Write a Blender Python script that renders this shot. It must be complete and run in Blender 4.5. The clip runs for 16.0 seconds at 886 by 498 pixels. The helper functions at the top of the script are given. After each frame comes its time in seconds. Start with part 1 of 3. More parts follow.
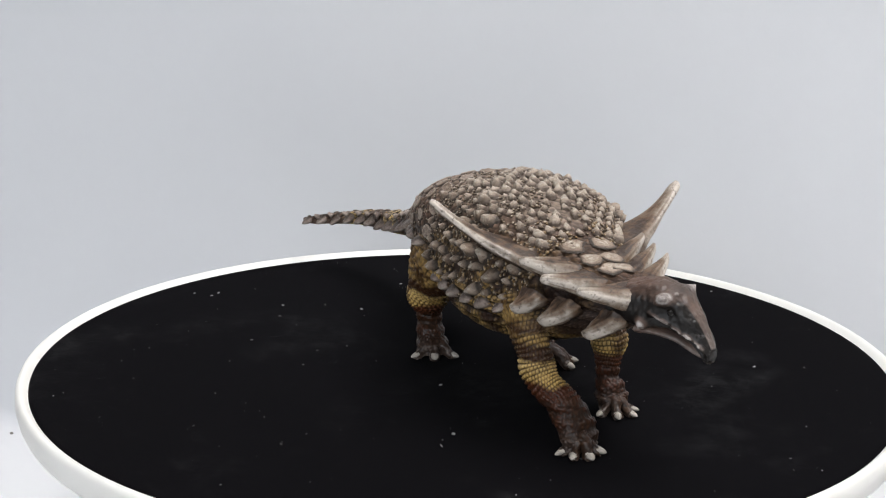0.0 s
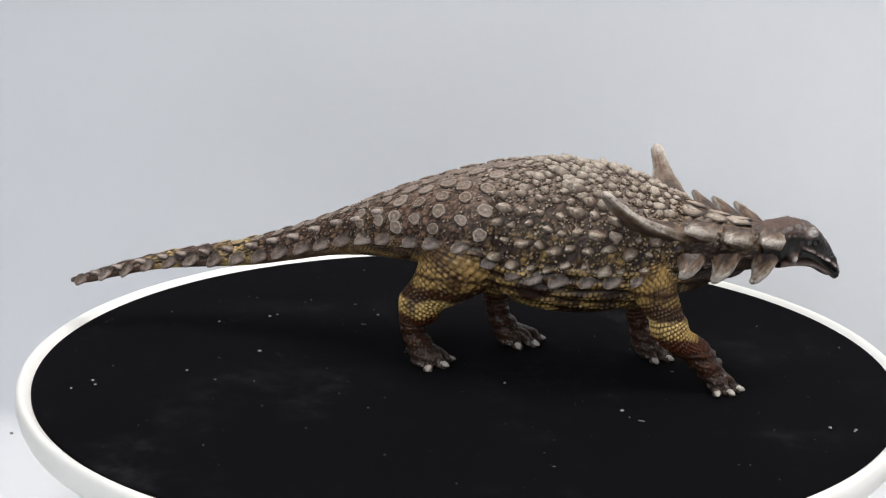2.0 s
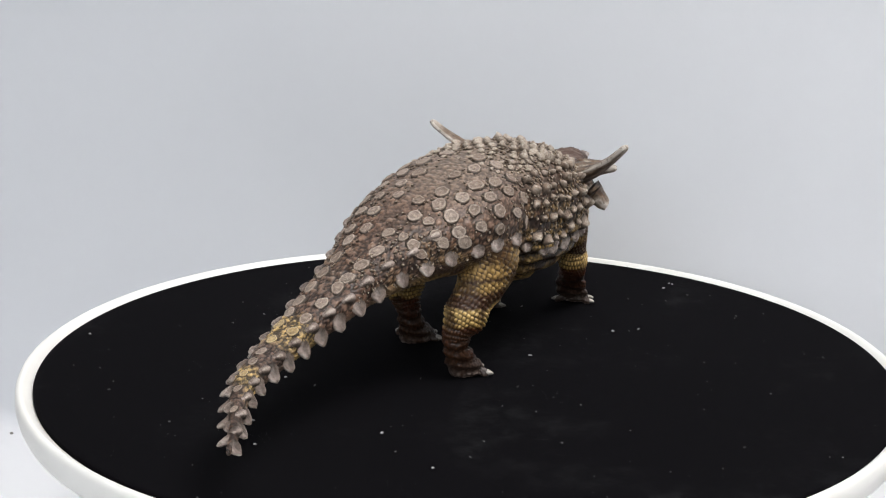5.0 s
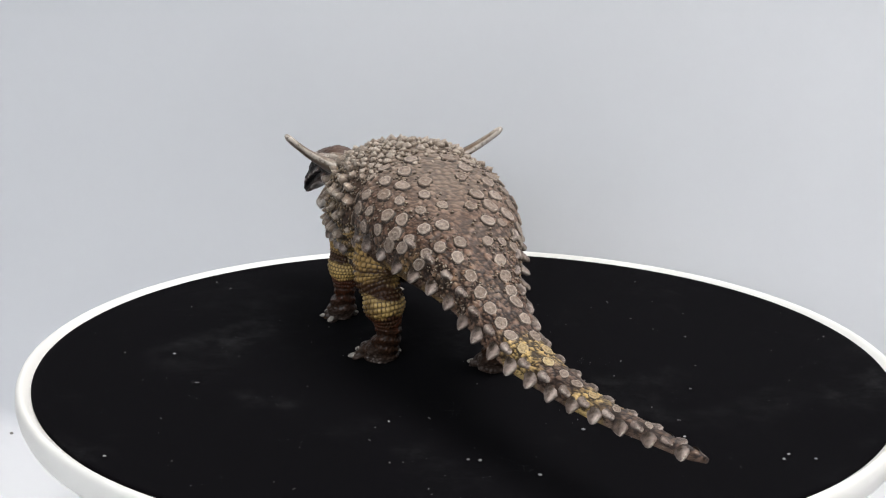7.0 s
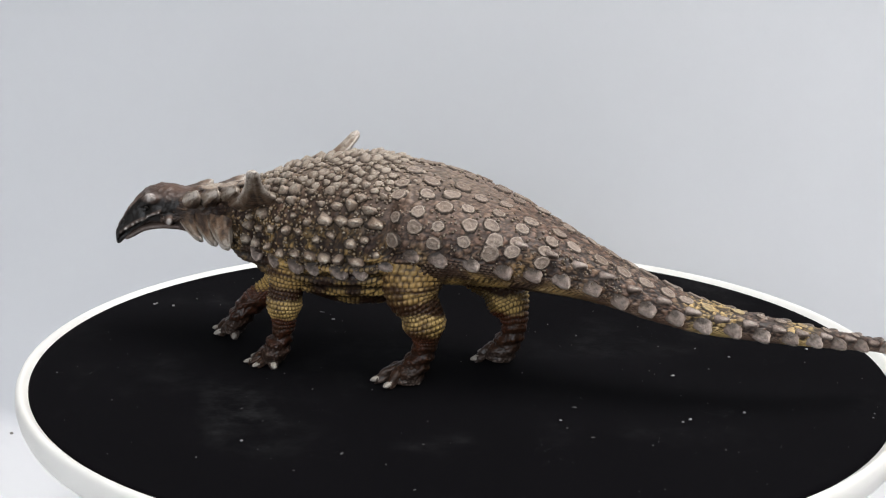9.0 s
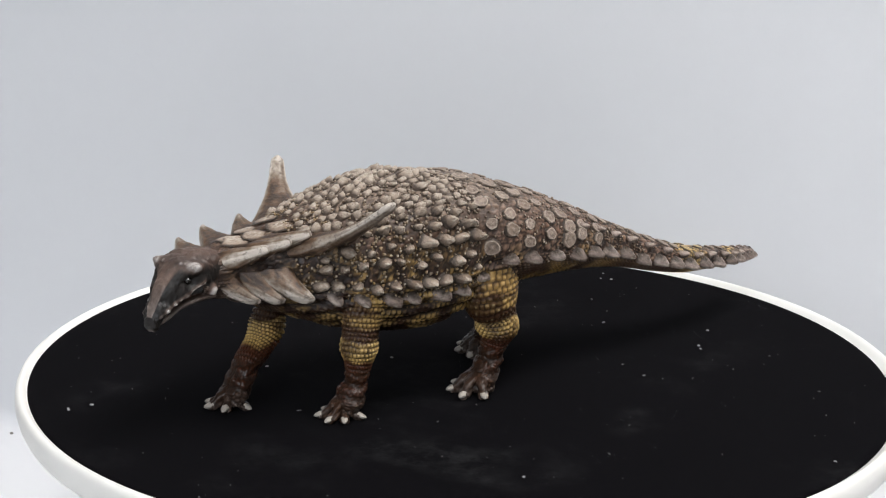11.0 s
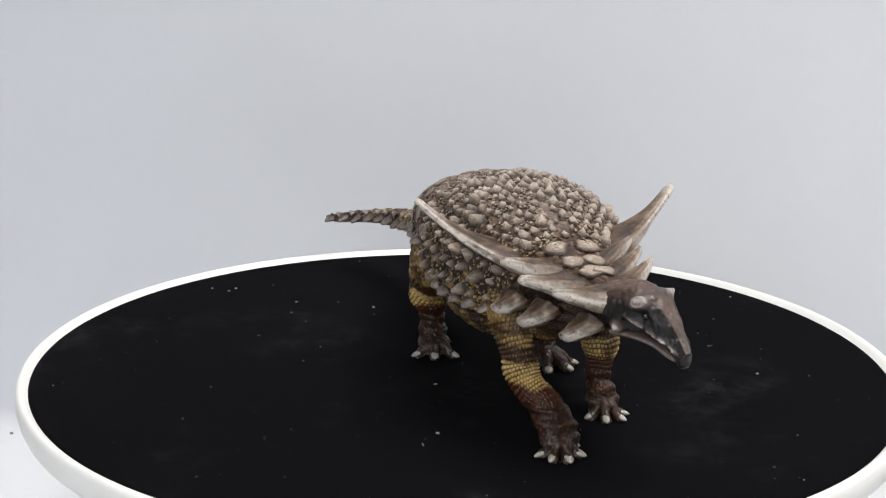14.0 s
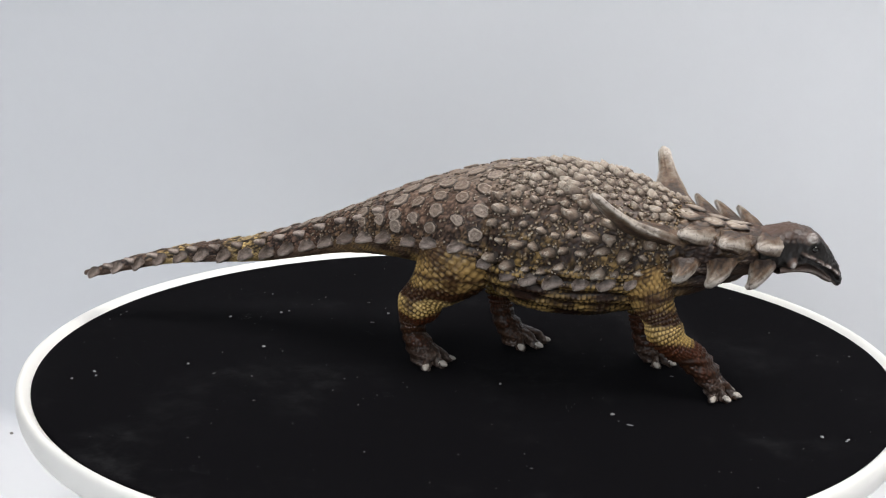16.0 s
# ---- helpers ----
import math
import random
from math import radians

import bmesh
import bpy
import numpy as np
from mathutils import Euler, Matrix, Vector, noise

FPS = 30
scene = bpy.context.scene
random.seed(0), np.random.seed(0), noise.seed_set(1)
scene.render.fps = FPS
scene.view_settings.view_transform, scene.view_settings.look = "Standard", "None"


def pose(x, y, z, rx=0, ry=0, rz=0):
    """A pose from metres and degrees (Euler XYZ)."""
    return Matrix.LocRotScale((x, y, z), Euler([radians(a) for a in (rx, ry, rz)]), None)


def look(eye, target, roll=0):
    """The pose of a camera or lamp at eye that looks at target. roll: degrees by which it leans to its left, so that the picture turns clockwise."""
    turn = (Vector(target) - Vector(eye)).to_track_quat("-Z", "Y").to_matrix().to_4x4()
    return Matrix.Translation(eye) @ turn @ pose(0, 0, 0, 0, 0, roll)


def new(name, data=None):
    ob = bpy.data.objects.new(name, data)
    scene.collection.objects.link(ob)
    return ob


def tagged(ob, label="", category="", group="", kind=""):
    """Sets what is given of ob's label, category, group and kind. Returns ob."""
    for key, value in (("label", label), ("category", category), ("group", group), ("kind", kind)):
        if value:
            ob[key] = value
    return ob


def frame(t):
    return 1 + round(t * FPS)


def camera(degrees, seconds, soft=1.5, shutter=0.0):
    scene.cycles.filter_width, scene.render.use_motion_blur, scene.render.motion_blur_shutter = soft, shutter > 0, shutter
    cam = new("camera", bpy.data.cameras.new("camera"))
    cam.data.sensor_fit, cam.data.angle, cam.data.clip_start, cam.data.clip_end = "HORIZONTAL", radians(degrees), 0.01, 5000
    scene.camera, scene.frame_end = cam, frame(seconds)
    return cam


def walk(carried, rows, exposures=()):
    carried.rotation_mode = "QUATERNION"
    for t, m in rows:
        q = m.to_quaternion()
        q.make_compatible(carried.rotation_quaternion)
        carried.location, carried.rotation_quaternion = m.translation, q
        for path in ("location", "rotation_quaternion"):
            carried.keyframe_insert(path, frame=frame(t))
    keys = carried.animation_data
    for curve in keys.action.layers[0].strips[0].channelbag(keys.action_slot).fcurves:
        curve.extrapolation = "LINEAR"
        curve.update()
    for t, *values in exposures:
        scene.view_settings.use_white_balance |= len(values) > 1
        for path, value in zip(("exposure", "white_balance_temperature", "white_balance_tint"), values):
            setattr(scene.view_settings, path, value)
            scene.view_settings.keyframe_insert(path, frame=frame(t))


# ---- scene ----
# ---------------------------------------------------------------- camera
EYE = Vector((0.00024, -0.32456, 0.11124))
YAW, DIP, LEAN = -0.01581, 0.25609, 0.872
AHEAD = Vector((math.sin(YAW) * math.cos(DIP), math.cos(YAW) * math.cos(DIP), -math.sin(DIP)))
cam = camera(32.518, 16.0, soft=1.15)
walk(cam, [(0, look(EYE, EYE + AHEAD, LEAN)), (16, look(EYE, EYE + AHEAD, LEAN))], exposures=[(0, 0.0), (16, 0.0)])

TURN = 14.162          # seconds for one turn of the platter
MM = 0.001
TABLE_Z = -0.070

# ---------------------------------------------------------------- light
world = bpy.data.worlds.new("room_air")
world.use_nodes = True
scene.world = world
wn = world.node_tree
sky = wn.nodes.new("ShaderNodeTexSky")
sky.sky_type, sky.sun_disc, sky.sun_elevation, sky.sun_rotation = "NISHITA", False, 0.7, 2.6
wn.links.new(sky.outputs[0], wn.nodes["Background"].inputs[0])
wn.nodes["Background"].inputs[1].default_value = 0.08


def area(name, eye, target, sx, sy, power, colour):
    d = bpy.data.lights.new(name, "AREA")
    d.shape, d.size, d.size_y, d.energy, d.color = "RECTANGLE", sx, sy, power, colour
    ob = new(name, d)
    ob.matrix_world = look(eye, target)
    return ob


# soft key from overhead; the source itself is unseen and assumed
area("ceiling_lamp", (0.40, -0.16, 1.58), (0.10, -0.02, 0.0), 1.10, 1.10, 42.5, (1.0, 0.985, 0.985))
# fill added from the camera side; its source is unseen
area("window_light", (-0.50, -1.44, 0.75), (0, 0, 0.05), 1.1, 0.9, 14.5, (0.90, 0.95, 1.0))


# ---------------------------------------------------------------- materials
class Mat:
    """A node material in the making."""

    def __init__(self, name, rough=0.6, metal=0.0, spec=0.5):
        self.m = bpy.data.materials.new(name)
        self.m.use_nodes = True
        self.t = self.m.node_tree
        self.b = self.t.nodes["Principled BSDF"]
        self.b.inputs["Roughness"].default_value = rough
        self.b.inputs["Metallic"].default_value = metal
        self.b.inputs["Specular IOR Level"].default_value = spec
        self.co = self.t.nodes.new("ShaderNodeTexCoord")

    def put(self, socket, value):
        if hasattr(value, "is_output"):
            self.t.links.new(value, socket)
        elif isinstance(value, (tuple, list)) and len(value) == 3 and socket.type == "RGBA":
            socket.default_value = (*value, 1)
        else:
            socket.default_value = value

    def coords(self, kind="Object", scale=(1, 1, 1)):
        n = self.t.nodes.new("ShaderNodeMapping")
        self.t.links.new(self.co.outputs[kind], n.inputs[0])
        n.inputs["Scale"].default_value = scale
        return n.outputs[0]

    def noise(self, scale, detail=4, rough=0.55, vec=None):
        n = self.t.nodes.new("ShaderNodeTexNoise")
        n.inputs["Scale"].default_value, n.inputs["Detail"].default_value, n.inputs["Roughness"].default_value = scale, detail, rough
        self.t.links.new(vec or self.co.outputs["Object"], n.inputs["Vector"])
        return n.outputs[0]

    def voronoi(self, scale, feature="F1", vec=None):
        n = self.t.nodes.new("ShaderNodeTexVoronoi")
        n.feature = feature
        n.inputs["Scale"].default_value = scale
        self.t.links.new(vec or self.co.outputs["Object"], n.inputs["Vector"])
        return n.outputs["Distance"]

    def ramp(self, fac, *stops):
        n = self.t.nodes.new("ShaderNodeValToRGB")
        e = n.color_ramp.elements
        while len(e) < len(stops):
            e.new(0.5)
        for k, (p, c) in zip(e, stops):
            k.position = p
            k.color = (*c, 1) if isinstance(c, tuple) else (c, c, c, 1)
        self.t.links.new(fac, n.inputs[0])
        return n.outputs[0]

    def mix(self, fac, a, b, how="MIX"):
        n = self.t.nodes.new("ShaderNodeMix")
        n.data_type, n.blend_type = "RGBA", how
        self.put(n.inputs[0], fac)
        self.put(n.inputs[6], a)
        self.put(n.inputs[7], b)
        return n.outputs[2]

    def math(self, op, a, b=0.0, clamp=False):
        n = self.t.nodes.new("ShaderNodeMath")
        n.operation, n.use_clamp = op, clamp
        self.put(n.inputs[0], a)
        self.put(n.inputs[1], b)
        return n.outputs[0]

    def axis(self, i, kind="Object"):
        n = self.t.nodes.new("ShaderNodeSeparateXYZ")
        self.t.links.new(self.co.outputs[kind], n.inputs[0])
        return n.outputs[i]

    def attr(self, name):
        n = self.t.nodes.new("ShaderNodeAttribute")
        n.attribute_name = name
        return n.outputs["Fac"]

    def chance(self):
        return self.t.nodes.new("ShaderNodeObjectInfo").outputs["Random"]

    def island(self):
        return self.t.nodes.new("ShaderNodeNewGeometry").outputs["Random Per Island"]

    def bump(self, height, strength=0.3, distance=0.0002):
        n = self.t.nodes.new("ShaderNodeBump")
        n.inputs["Strength"].default_value, n.inputs["Distance"].default_value = strength, distance
        self.t.links.new(height, n.inputs["Height"])
        self.t.links.new(n.outputs[0], self.b.inputs["Normal"])
        return self

    def base(self, colour):
        self.put(self.b.inputs["Base Color"], colour)
        return self

    def done(self):
        return self.m


def rough_by(mat, fac, lo, hi):
    mat.put(mat.b.inputs["Roughness"], mat.math("ADD", mat.math("MULTIPLY", fac, hi - lo), lo))


def skin_material():
    """Painted hide: grey-brown back, ochre lower flanks and belly, pale brushed crests."""
    m = Mat("painted_hide", 0.62, 0, 0.35)
    crest = m.attr("crest")
    big = m.noise(55, 4)
    fine = m.noise(900, 3)
    z = m.math("ADD", m.axis(2), m.math("MULTIPLY", m.math("SUBTRACT", big, 0.5), 0.016))
    u = m.axis(0)
    back = m.mix(m.ramp(big, (0.35, 0.0), (0.65, 1.0)), (0.200, 0.138, 0.102), (0.260, 0.155, 0.106))
    ochre = m.mix(m.ramp(m.noise(170, 4), (0.44, 0.0), (0.64, 1.0)), (0.034, 0.014, 0.007), (0.50, 0.32, 0.105))
    back = m.mix(m.ramp(m.noise(120, 5, 0.65), (0.42, 0.0), (0.62, 0.7)), back, (0.115, 0.055, 0.032))
    back = m.mix(m.ramp(z, (0.038, 0.0), (0.044, 0.85)), back, (0.285, 0.220, 0.170))
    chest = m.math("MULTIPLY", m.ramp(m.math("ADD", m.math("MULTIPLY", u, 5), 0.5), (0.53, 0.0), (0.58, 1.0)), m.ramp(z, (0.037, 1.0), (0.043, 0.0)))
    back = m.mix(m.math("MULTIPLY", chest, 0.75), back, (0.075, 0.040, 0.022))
    haunch = m.ramp(m.math("ADD", m.math("MULTIPLY", u, 5), 0.5), (0.53, 1.0), (0.56, 0.0))
    low = m.ramp(m.math("ADD", z, m.math("MULTIPLY", haunch, 0.0045)), (0.0275, 1.0), (0.0385, 0.0))
    onbody = m.ramp(m.math("ADD", m.math("MULTIPLY", u, 5), 0.5), (0.30, 0.0), (0.42, 1.0))
    c = m.mix(m.math("MULTIPLY", low, onbody), back, ochre)
    along = m.math("ADD", m.math("MULTIPLY", u, 5), 0.5)
    bands = m.ramp(m.math("ADD", along, m.math("MULTIPLY", m.math("SUBTRACT", m.noise(220, 3), 0.5), 0.05)),
                   (0.105, 0.0), (0.12, 0.9), (0.135, 0.9), (0.15, 0.0), (0.185, 0.0), (0.20, 0.9), (0.225, 0.9), (0.245, 0.0))
    c = m.mix(m.ramp(along, (0.16, 0.75), (0.30, 0.0)), c, (0.125, 0.078, 0.056))
    c = m.mix(bands, c, (0.62, 0.43, 0.17))
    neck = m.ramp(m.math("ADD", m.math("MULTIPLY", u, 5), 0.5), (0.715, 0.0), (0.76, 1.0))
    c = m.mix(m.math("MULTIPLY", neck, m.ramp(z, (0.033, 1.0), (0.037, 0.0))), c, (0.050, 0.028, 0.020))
    # shade under the forward belly and chest, put into the colour as near-black brown
    under_shade = m.math("MULTIPLY", m.ramp(m.axis(2), (0.0165, 1.0), (0.0200, 0.0)), m.ramp(along, (0.62, 0.0), (0.68, 0.9)))
    c = m.mix(under_shade, c, (0.034, 0.018, 0.011))
    gap = m.mix(m.ramp(z, (0.031, 0.95), (0.040, 0.66)), c, (0.012, 0.006, 0.004))
    c = m.mix(m.ramp(crest, (0.18, 0.0), (0.60, 1.0)), gap, c)
    c = m.mix(m.math("MULTIPLY", m.ramp(crest, (0.6, 0.0), (1.0, 1.0)), m.ramp(fine, (0.4, 0.05), (0.7, 0.55))), c, (0.56, 0.48, 0.36))
    m.base(c)
    rough_by(m, fine, 0.30, 0.60)
    return m.bump(m.math("ADD", m.noise(1600, 3), m.voronoi(1500)), 0.5, 0.00012).done()


def scute_material(name, tone, warm, per_object, foot=(0.032, 0.021, 0.014)):
    """Bony scute: brown wash at the foot, pale brushed crest. Single scutes are modelled at unit size."""
    m = Mat(name, 0.6, 0, 0.4)
    crest = m.attr("crest")
    k = 0.0014 if per_object else 1.0
    r = m.chance() if per_object else m.island()
    shift = m.t.nodes.new("ShaderNodeVectorMath")
    shift.operation = "ADD"
    m.t.links.new(m.co.outputs["Object"], shift.inputs[0])
    m.t.links.new(m.math("MULTIPLY", r, 37.0 if per_object else 0.0), shift.inputs[1])
    vec = shift.outputs[0]
    if not per_object:
        warm = m.mix(m.ramp(m.math("SUBTRACT", m.axis(2), m.math("MULTIPLY", m.axis(0), 0.30)), (0.024, 0.0), (0.034, 1.0)), warm, (0.19, 0.130, 0.082))
    top = m.mix(r, tone, warm)
    n = m.noise(900 * k, 5, 0.6, vec)
    c = m.mix(m.ramp(m.math("ADD", crest, m.math("MULTIPLY", m.math("SUBTRACT", n, 0.5), 0.8)), (0.08, 0.0), (0.70, 1.0)), foot, top)
    c = m.mix(m.ramp(m.noise(1500 * k, 4, 0.6, vec), (0.54, 0.0), (0.70, 0.7)), c, (0.070, 0.044, 0.028))
    c = m.mix(m.math("MULTIPLY", m.ramp(crest, (0.70, 0.0), (1.0, 1.0)), m.ramp(m.noise(1900 * k, 4, 0.6, vec), (0.40, 0.0), (0.58, 0.85))), c, (0.52, 0.465, 0.385))
    m.base(c)
    rough_by(m, n, 0.30, 0.62)
    return m.bump(m.math("ADD", n, m.noise(3200 * k, 4, 0.6, vec)), 0.85, 0.00025).done()


def spike_material():
    m = Mat("painted_spike", 0.5, 0, 0.45)
    crest = m.attr("crest")
    long = m.noise(420, 5, 0.6)
    c = m.ramp(m.math("ADD", crest, m.math("MULTIPLY", m.math("SUBTRACT", long, 0.5), 0.95)),
               (0.04, (0.036, 0.021, 0.014)), (0.22, (0.120, 0.070, 0.040)), (0.46, (0.215, 0.168, 0.128)), (0.82, (0.54, 0.475, 0.410)))
    c = m.mix(m.ramp(m.noise(1300, 3), (0.55, 0.0), (0.70, 0.75)), c, (0.060, 0.040, 0.028))
    m.base(c)
    rough_by(m, long, 0.36, 0.66)
    return m.bump(m.math("ADD", m.noise(1100, 5), m.noise(380, 4)), 0.75, 0.0003).done()


def head_material():
    m = Mat("painted_head", 0.42, 0, 0.35)
    n = m.noise(260, 6, 0.68)
    crest = m.attr("crest")
    c = m.ramp(n, (0.32, (0.040, 0.029, 0.025)), (0.5, (0.085, 0.058, 0.047)), (0.72, (0.145, 0.095, 0.074)))
    fore = m.math("ADD", m.math("MULTIPLY", m.axis(0), 30), m.math("MULTIPLY", m.math("SUBTRACT", n, 0.5), 0.25))
    c = m.mix(m.ramp(fore, (0.02, 0.85), (0.16, 0.0)), c, (0.095, 0.054, 0.038))
    c = m.mix(m.ramp(fore, (0.30, 0.0), (0.42, 0.7)), c, (0.165, 0.138, 0.122))
    c = m.mix(m.ramp(crest, (0.10, 1.0), (0.50, 0.0)), c, (0.008, 0.006, 0.005))
    c = m.mix(m.math("MULTIPLY", m.ramp(crest, (0.58, 0.0), (0.86, 1.0)), m.ramp(m.noise(900, 3), (0.35, 0.25), (0.6, 1.0))), c, (0.46, 0.42, 0.39))
    m.base(c)
    rough_by(m, n, 0.30, 0.6)
    return m.bump(m.math("ADD", m.noise(900, 4), m.voronoi(700)), 0.45, 0.0002).done()


def leg_material():
    """Limb: ochre scaly band at the joint, dark red-brown shin, grey-brown foot."""
    m = Mat("painted_limb", 0.55, 0, 0.28)
    crest = m.attr("crest")
    n = m.noise(170, 3)
    z = m.math("ADD", m.axis(2), m.math("MULTIPLY", m.math("SUBTRACT", n, 0.5), 0.0045))
    c = m.ramp(m.math("MULTIPLY", z, 30),
               (0.03, (0.130, 0.108, 0.095)), (0.10, (0.055, 0.038, 0.030)), (0.18, (0.055, 0.016, 0.008)), (0.355, (0.085, 0.022, 0.008)),
               (0.385, (0.62, 0.40, 0.125)), (0.475, (0.76, 0.52, 0.20)), (0.50, (0.045, 0.018, 0.008)), (0.57, (0.06, 0.026, 0.011)), (0.60, (0.40, 0.25, 0.085)), (0.64, (0.45, 0.29, 0.10)),
               (0.665, (0.040, 0.017, 0.008)), (0.70, (0.45, 0.28, 0.095)), (0.84, (0.42, 0.265, 0.09)), (0.93, (0.17, 0.115, 0.075)))
    c = m.mix(m.ramp(m.noise(140, 4), (0.48, 0.0), (0.60, 0.85)), c, (0.050, 0.022, 0.010))
    c = m.mix(m.ramp(crest, (0.30, 0.55), (0.85, 0.0)), c, (0.045, 0.018, 0.008))
    gap = m.mix(0.8, c, (0.016, 0.009, 0.006))
    c = m.mix(m.ramp(crest, (0.10, 0.0), (0.42, 1.0)), gap, c)
    c = m.mix(m.math("MULTIPLY", m.math("MULTIPLY", m.ramp(crest, (0.7, 0.0), (1.0, 1.0)), m.ramp(m.math("MULTIPLY", z, 30), (0.34, 0.15), (0.40, 1.0))), m.ramp(m.noise(700, 3), (0.45, 0.0), (0.7, 0.6))), c, (0.56, 0.44, 0.24))
    m.base(c)
    rough_by(m, n, 0.24, 0.52)
    return m.bump(m.math("ADD", m.noise(1500, 3), m.voronoi(1300)), 0.4, 0.00012).done()


def plain(name, colour, rough, grain=300, vary=0.12, bump=0.1, spec=0.5, dist=0.0002):
    m = Mat(name, rough, 0, spec)
    n = m.noise(grain, 4)
    c = m.mix(n, tuple(x * (1 - vary) for x in colour), tuple(min(1, x * (1 + vary)) for x in colour))
    m.base(c)
    return m.bump(n, bump, dist).done()


def felt_material():
    """Black velvet with lint rubbed into it in faint patches."""
    m = Mat("black_velvet", 0.95, 0, 0.02)
    lint = m.math("MULTIPLY", m.ramp(m.noise(26, 5, 0.65), (0.52, 0.0), (0.72, 1.0)), m.ramp(m.noise(160, 8, 0.8), (0.44, 0.0), (0.78, 1.0)))
    c = m.mix(lint, (0.0026, 0.0023, 0.0030), (0.030, 0.0295, 0.0305))
    m.base(c)
    m.b.inputs["Sheen Weight"].default_value = 0.006
    m.b.inputs["Sheen Roughness"].default_value = 0.6
    return m.bump(m.noise(5000, 3), 0.4, 0.0002).done()


def paper_material():
    m = Mat("grey_white_paper", 0.85, 0, 0.2)
    wide = m.noise(5, 3)
    c = m.mix(m.ramp(wide, (0.35, 0.0), (0.7, 1.0)), (0.585, 0.590, 0.605), (0.635, 0.640, 0.655))
    c = m.mix(m.math("MULTIPLY", m.noise(260, 3), 0.12), c, (0.5, 0.5, 0.52))
    m.base(c)
    return m.bump(m.noise(60, 4), 0.12, 0.0008).done()


HIDE, HEAD, LIMB, SPIKE = skin_material(), head_material(), leg_material(), spike_material()
SCUTE = scute_material("scute_paint", (0.180, 0.124, 0.087), (0.360, 0.281, 0.218), True)
DISC_PAINT = scute_material("disc_scute_paint", (0.212, 0.153, 0.115), (0.334, 0.263, 0.213), True)
OCHRE_SCUTE = scute_material("ochre_scute_paint", (0.38, 0.265, 0.12), (0.50, 0.375, 0.19), True)
EDGE_SCUTE = scute_material("edge_scute_paint", (0.207, 0.151, 0.124), (0.392, 0.313, 0.270), True)
TUBERCLE = scute_material("tubercle_paint", (0.228, 0.172, 0.129), (0.435, 0.357, 0.287), True, (0.070, 0.047, 0.034))
GRAIN = scute_material("grain_paint", (0.070, 0.040, 0.022), (0.30, 0.185, 0.070), False)
CLAW = plain("claw_paint", (0.36, 0.32, 0.275), 0.42, 900, 0.45, 0.5)
EYE_BLACK = plain("eye_gloss", (0.01, 0.008, 0.007), 0.12, 300, 0.1, 0.0)
FELT, PAPER = felt_material(), paper_material()
PLASTIC = plain("ivory_white_plastic", (0.77, 0.755, 0.715), 0.45, 120, 0.03, 0.05)
TABLE_WHITE = plain("white_table_laminate", (0.60, 0.60, 0.615), 0.5, 60, 0.03, 0.05)
WALL_PAINT = plain("grey_wall_paint", (0.34, 0.34, 0.34), 0.8, 40, 0.04, 0.1)
FLOOR_WOOD = plain("grey_floor", (0.30, 0.28, 0.26), 0.6, 12, 0.2, 0.1)
LINT = plain("dust_grey", (0.30, 0.29, 0.29), 0.9, 900, 0.3, 0.1)
CRUMB = plain("dark_crumb", (0.16, 0.15, 0.14), 0.8, 900, 0.3, 0.1)
# glowing face of the added overhead light, which stays out of view
GLASSY = Mat("added_glow_panel", 0.5).base((0.9, 0.9, 0.88))
GLASSY.b.inputs["Emission Color"].default_value = (1, 0.975, 0.95, 1)
GLASSY.b.inputs["Emission Strength"].default_value = 3
GLASSY = GLASSY.done()


# ---------------------------------------------------------------- mesh helpers
def mesh_of(name, verts, faces, material, crest=None, smooth=True):
    me = bpy.data.meshes.new(name)
    me.from_pydata([tuple(v) for v in verts], [], faces)
    if crest is not None:
        a = me.attributes.new("crest", "FLOAT", "POINT")
        a.data.foreach_set("value", np.asarray(crest, dtype=np.float32))
    if smooth:
        me.polygons.foreach_set("use_smooth", [True] * len(me.polygons))
    me.materials.append(material)
    me.update()
    return me


def piece(name, me, parent, m=None, label=""):
    ob = new(name, me)
    ob.parent = parent
    if m is not None:
        ob.matrix_basis = m
    return tagged(ob, label)


def grid_faces(rows, cols, close=True, base=0):
    out = []
    for i in range(rows - 1):
        for j in range(cols if close else cols - 1):
            k = (j + 1) % cols
            out.append((base + i * cols + j, base + i * cols + k, base + (i + 1) * cols + k, base + (i + 1) * cols + j))
    return out


def lathe(name, profile, material, parts=160):
    """A ring or dish turned about z from (radius, height) pairs."""
    verts, n = [], parts
    for r, z in profile:
        verts += [(r * math.cos(2 * math.pi * j / n), r * math.sin(2 * math.pi * j / n), z) for j in range(n)]
    return mesh_of(name, verts, grid_faces(len(profile), n), material)


def box(name, lo, hi, material, bevel=0.0):
    bm = bmesh.new()
    bmesh.ops.create_cube(bm, size=1)
    for v in bm.verts:
        v.co = Vector([lo[i] + (v.co[i] + 0.5) * (hi[i] - lo[i]) for i in range(3)])
    if bevel:
        bmesh.ops.bevel(bm, geom=bm.edges[:], offset=bevel, segments=2, affect="EDGES")
    me = bpy.data.meshes.new(name)
    bm.to_mesh(me)
    bm.free()
    me.materials.append(material)
    return me


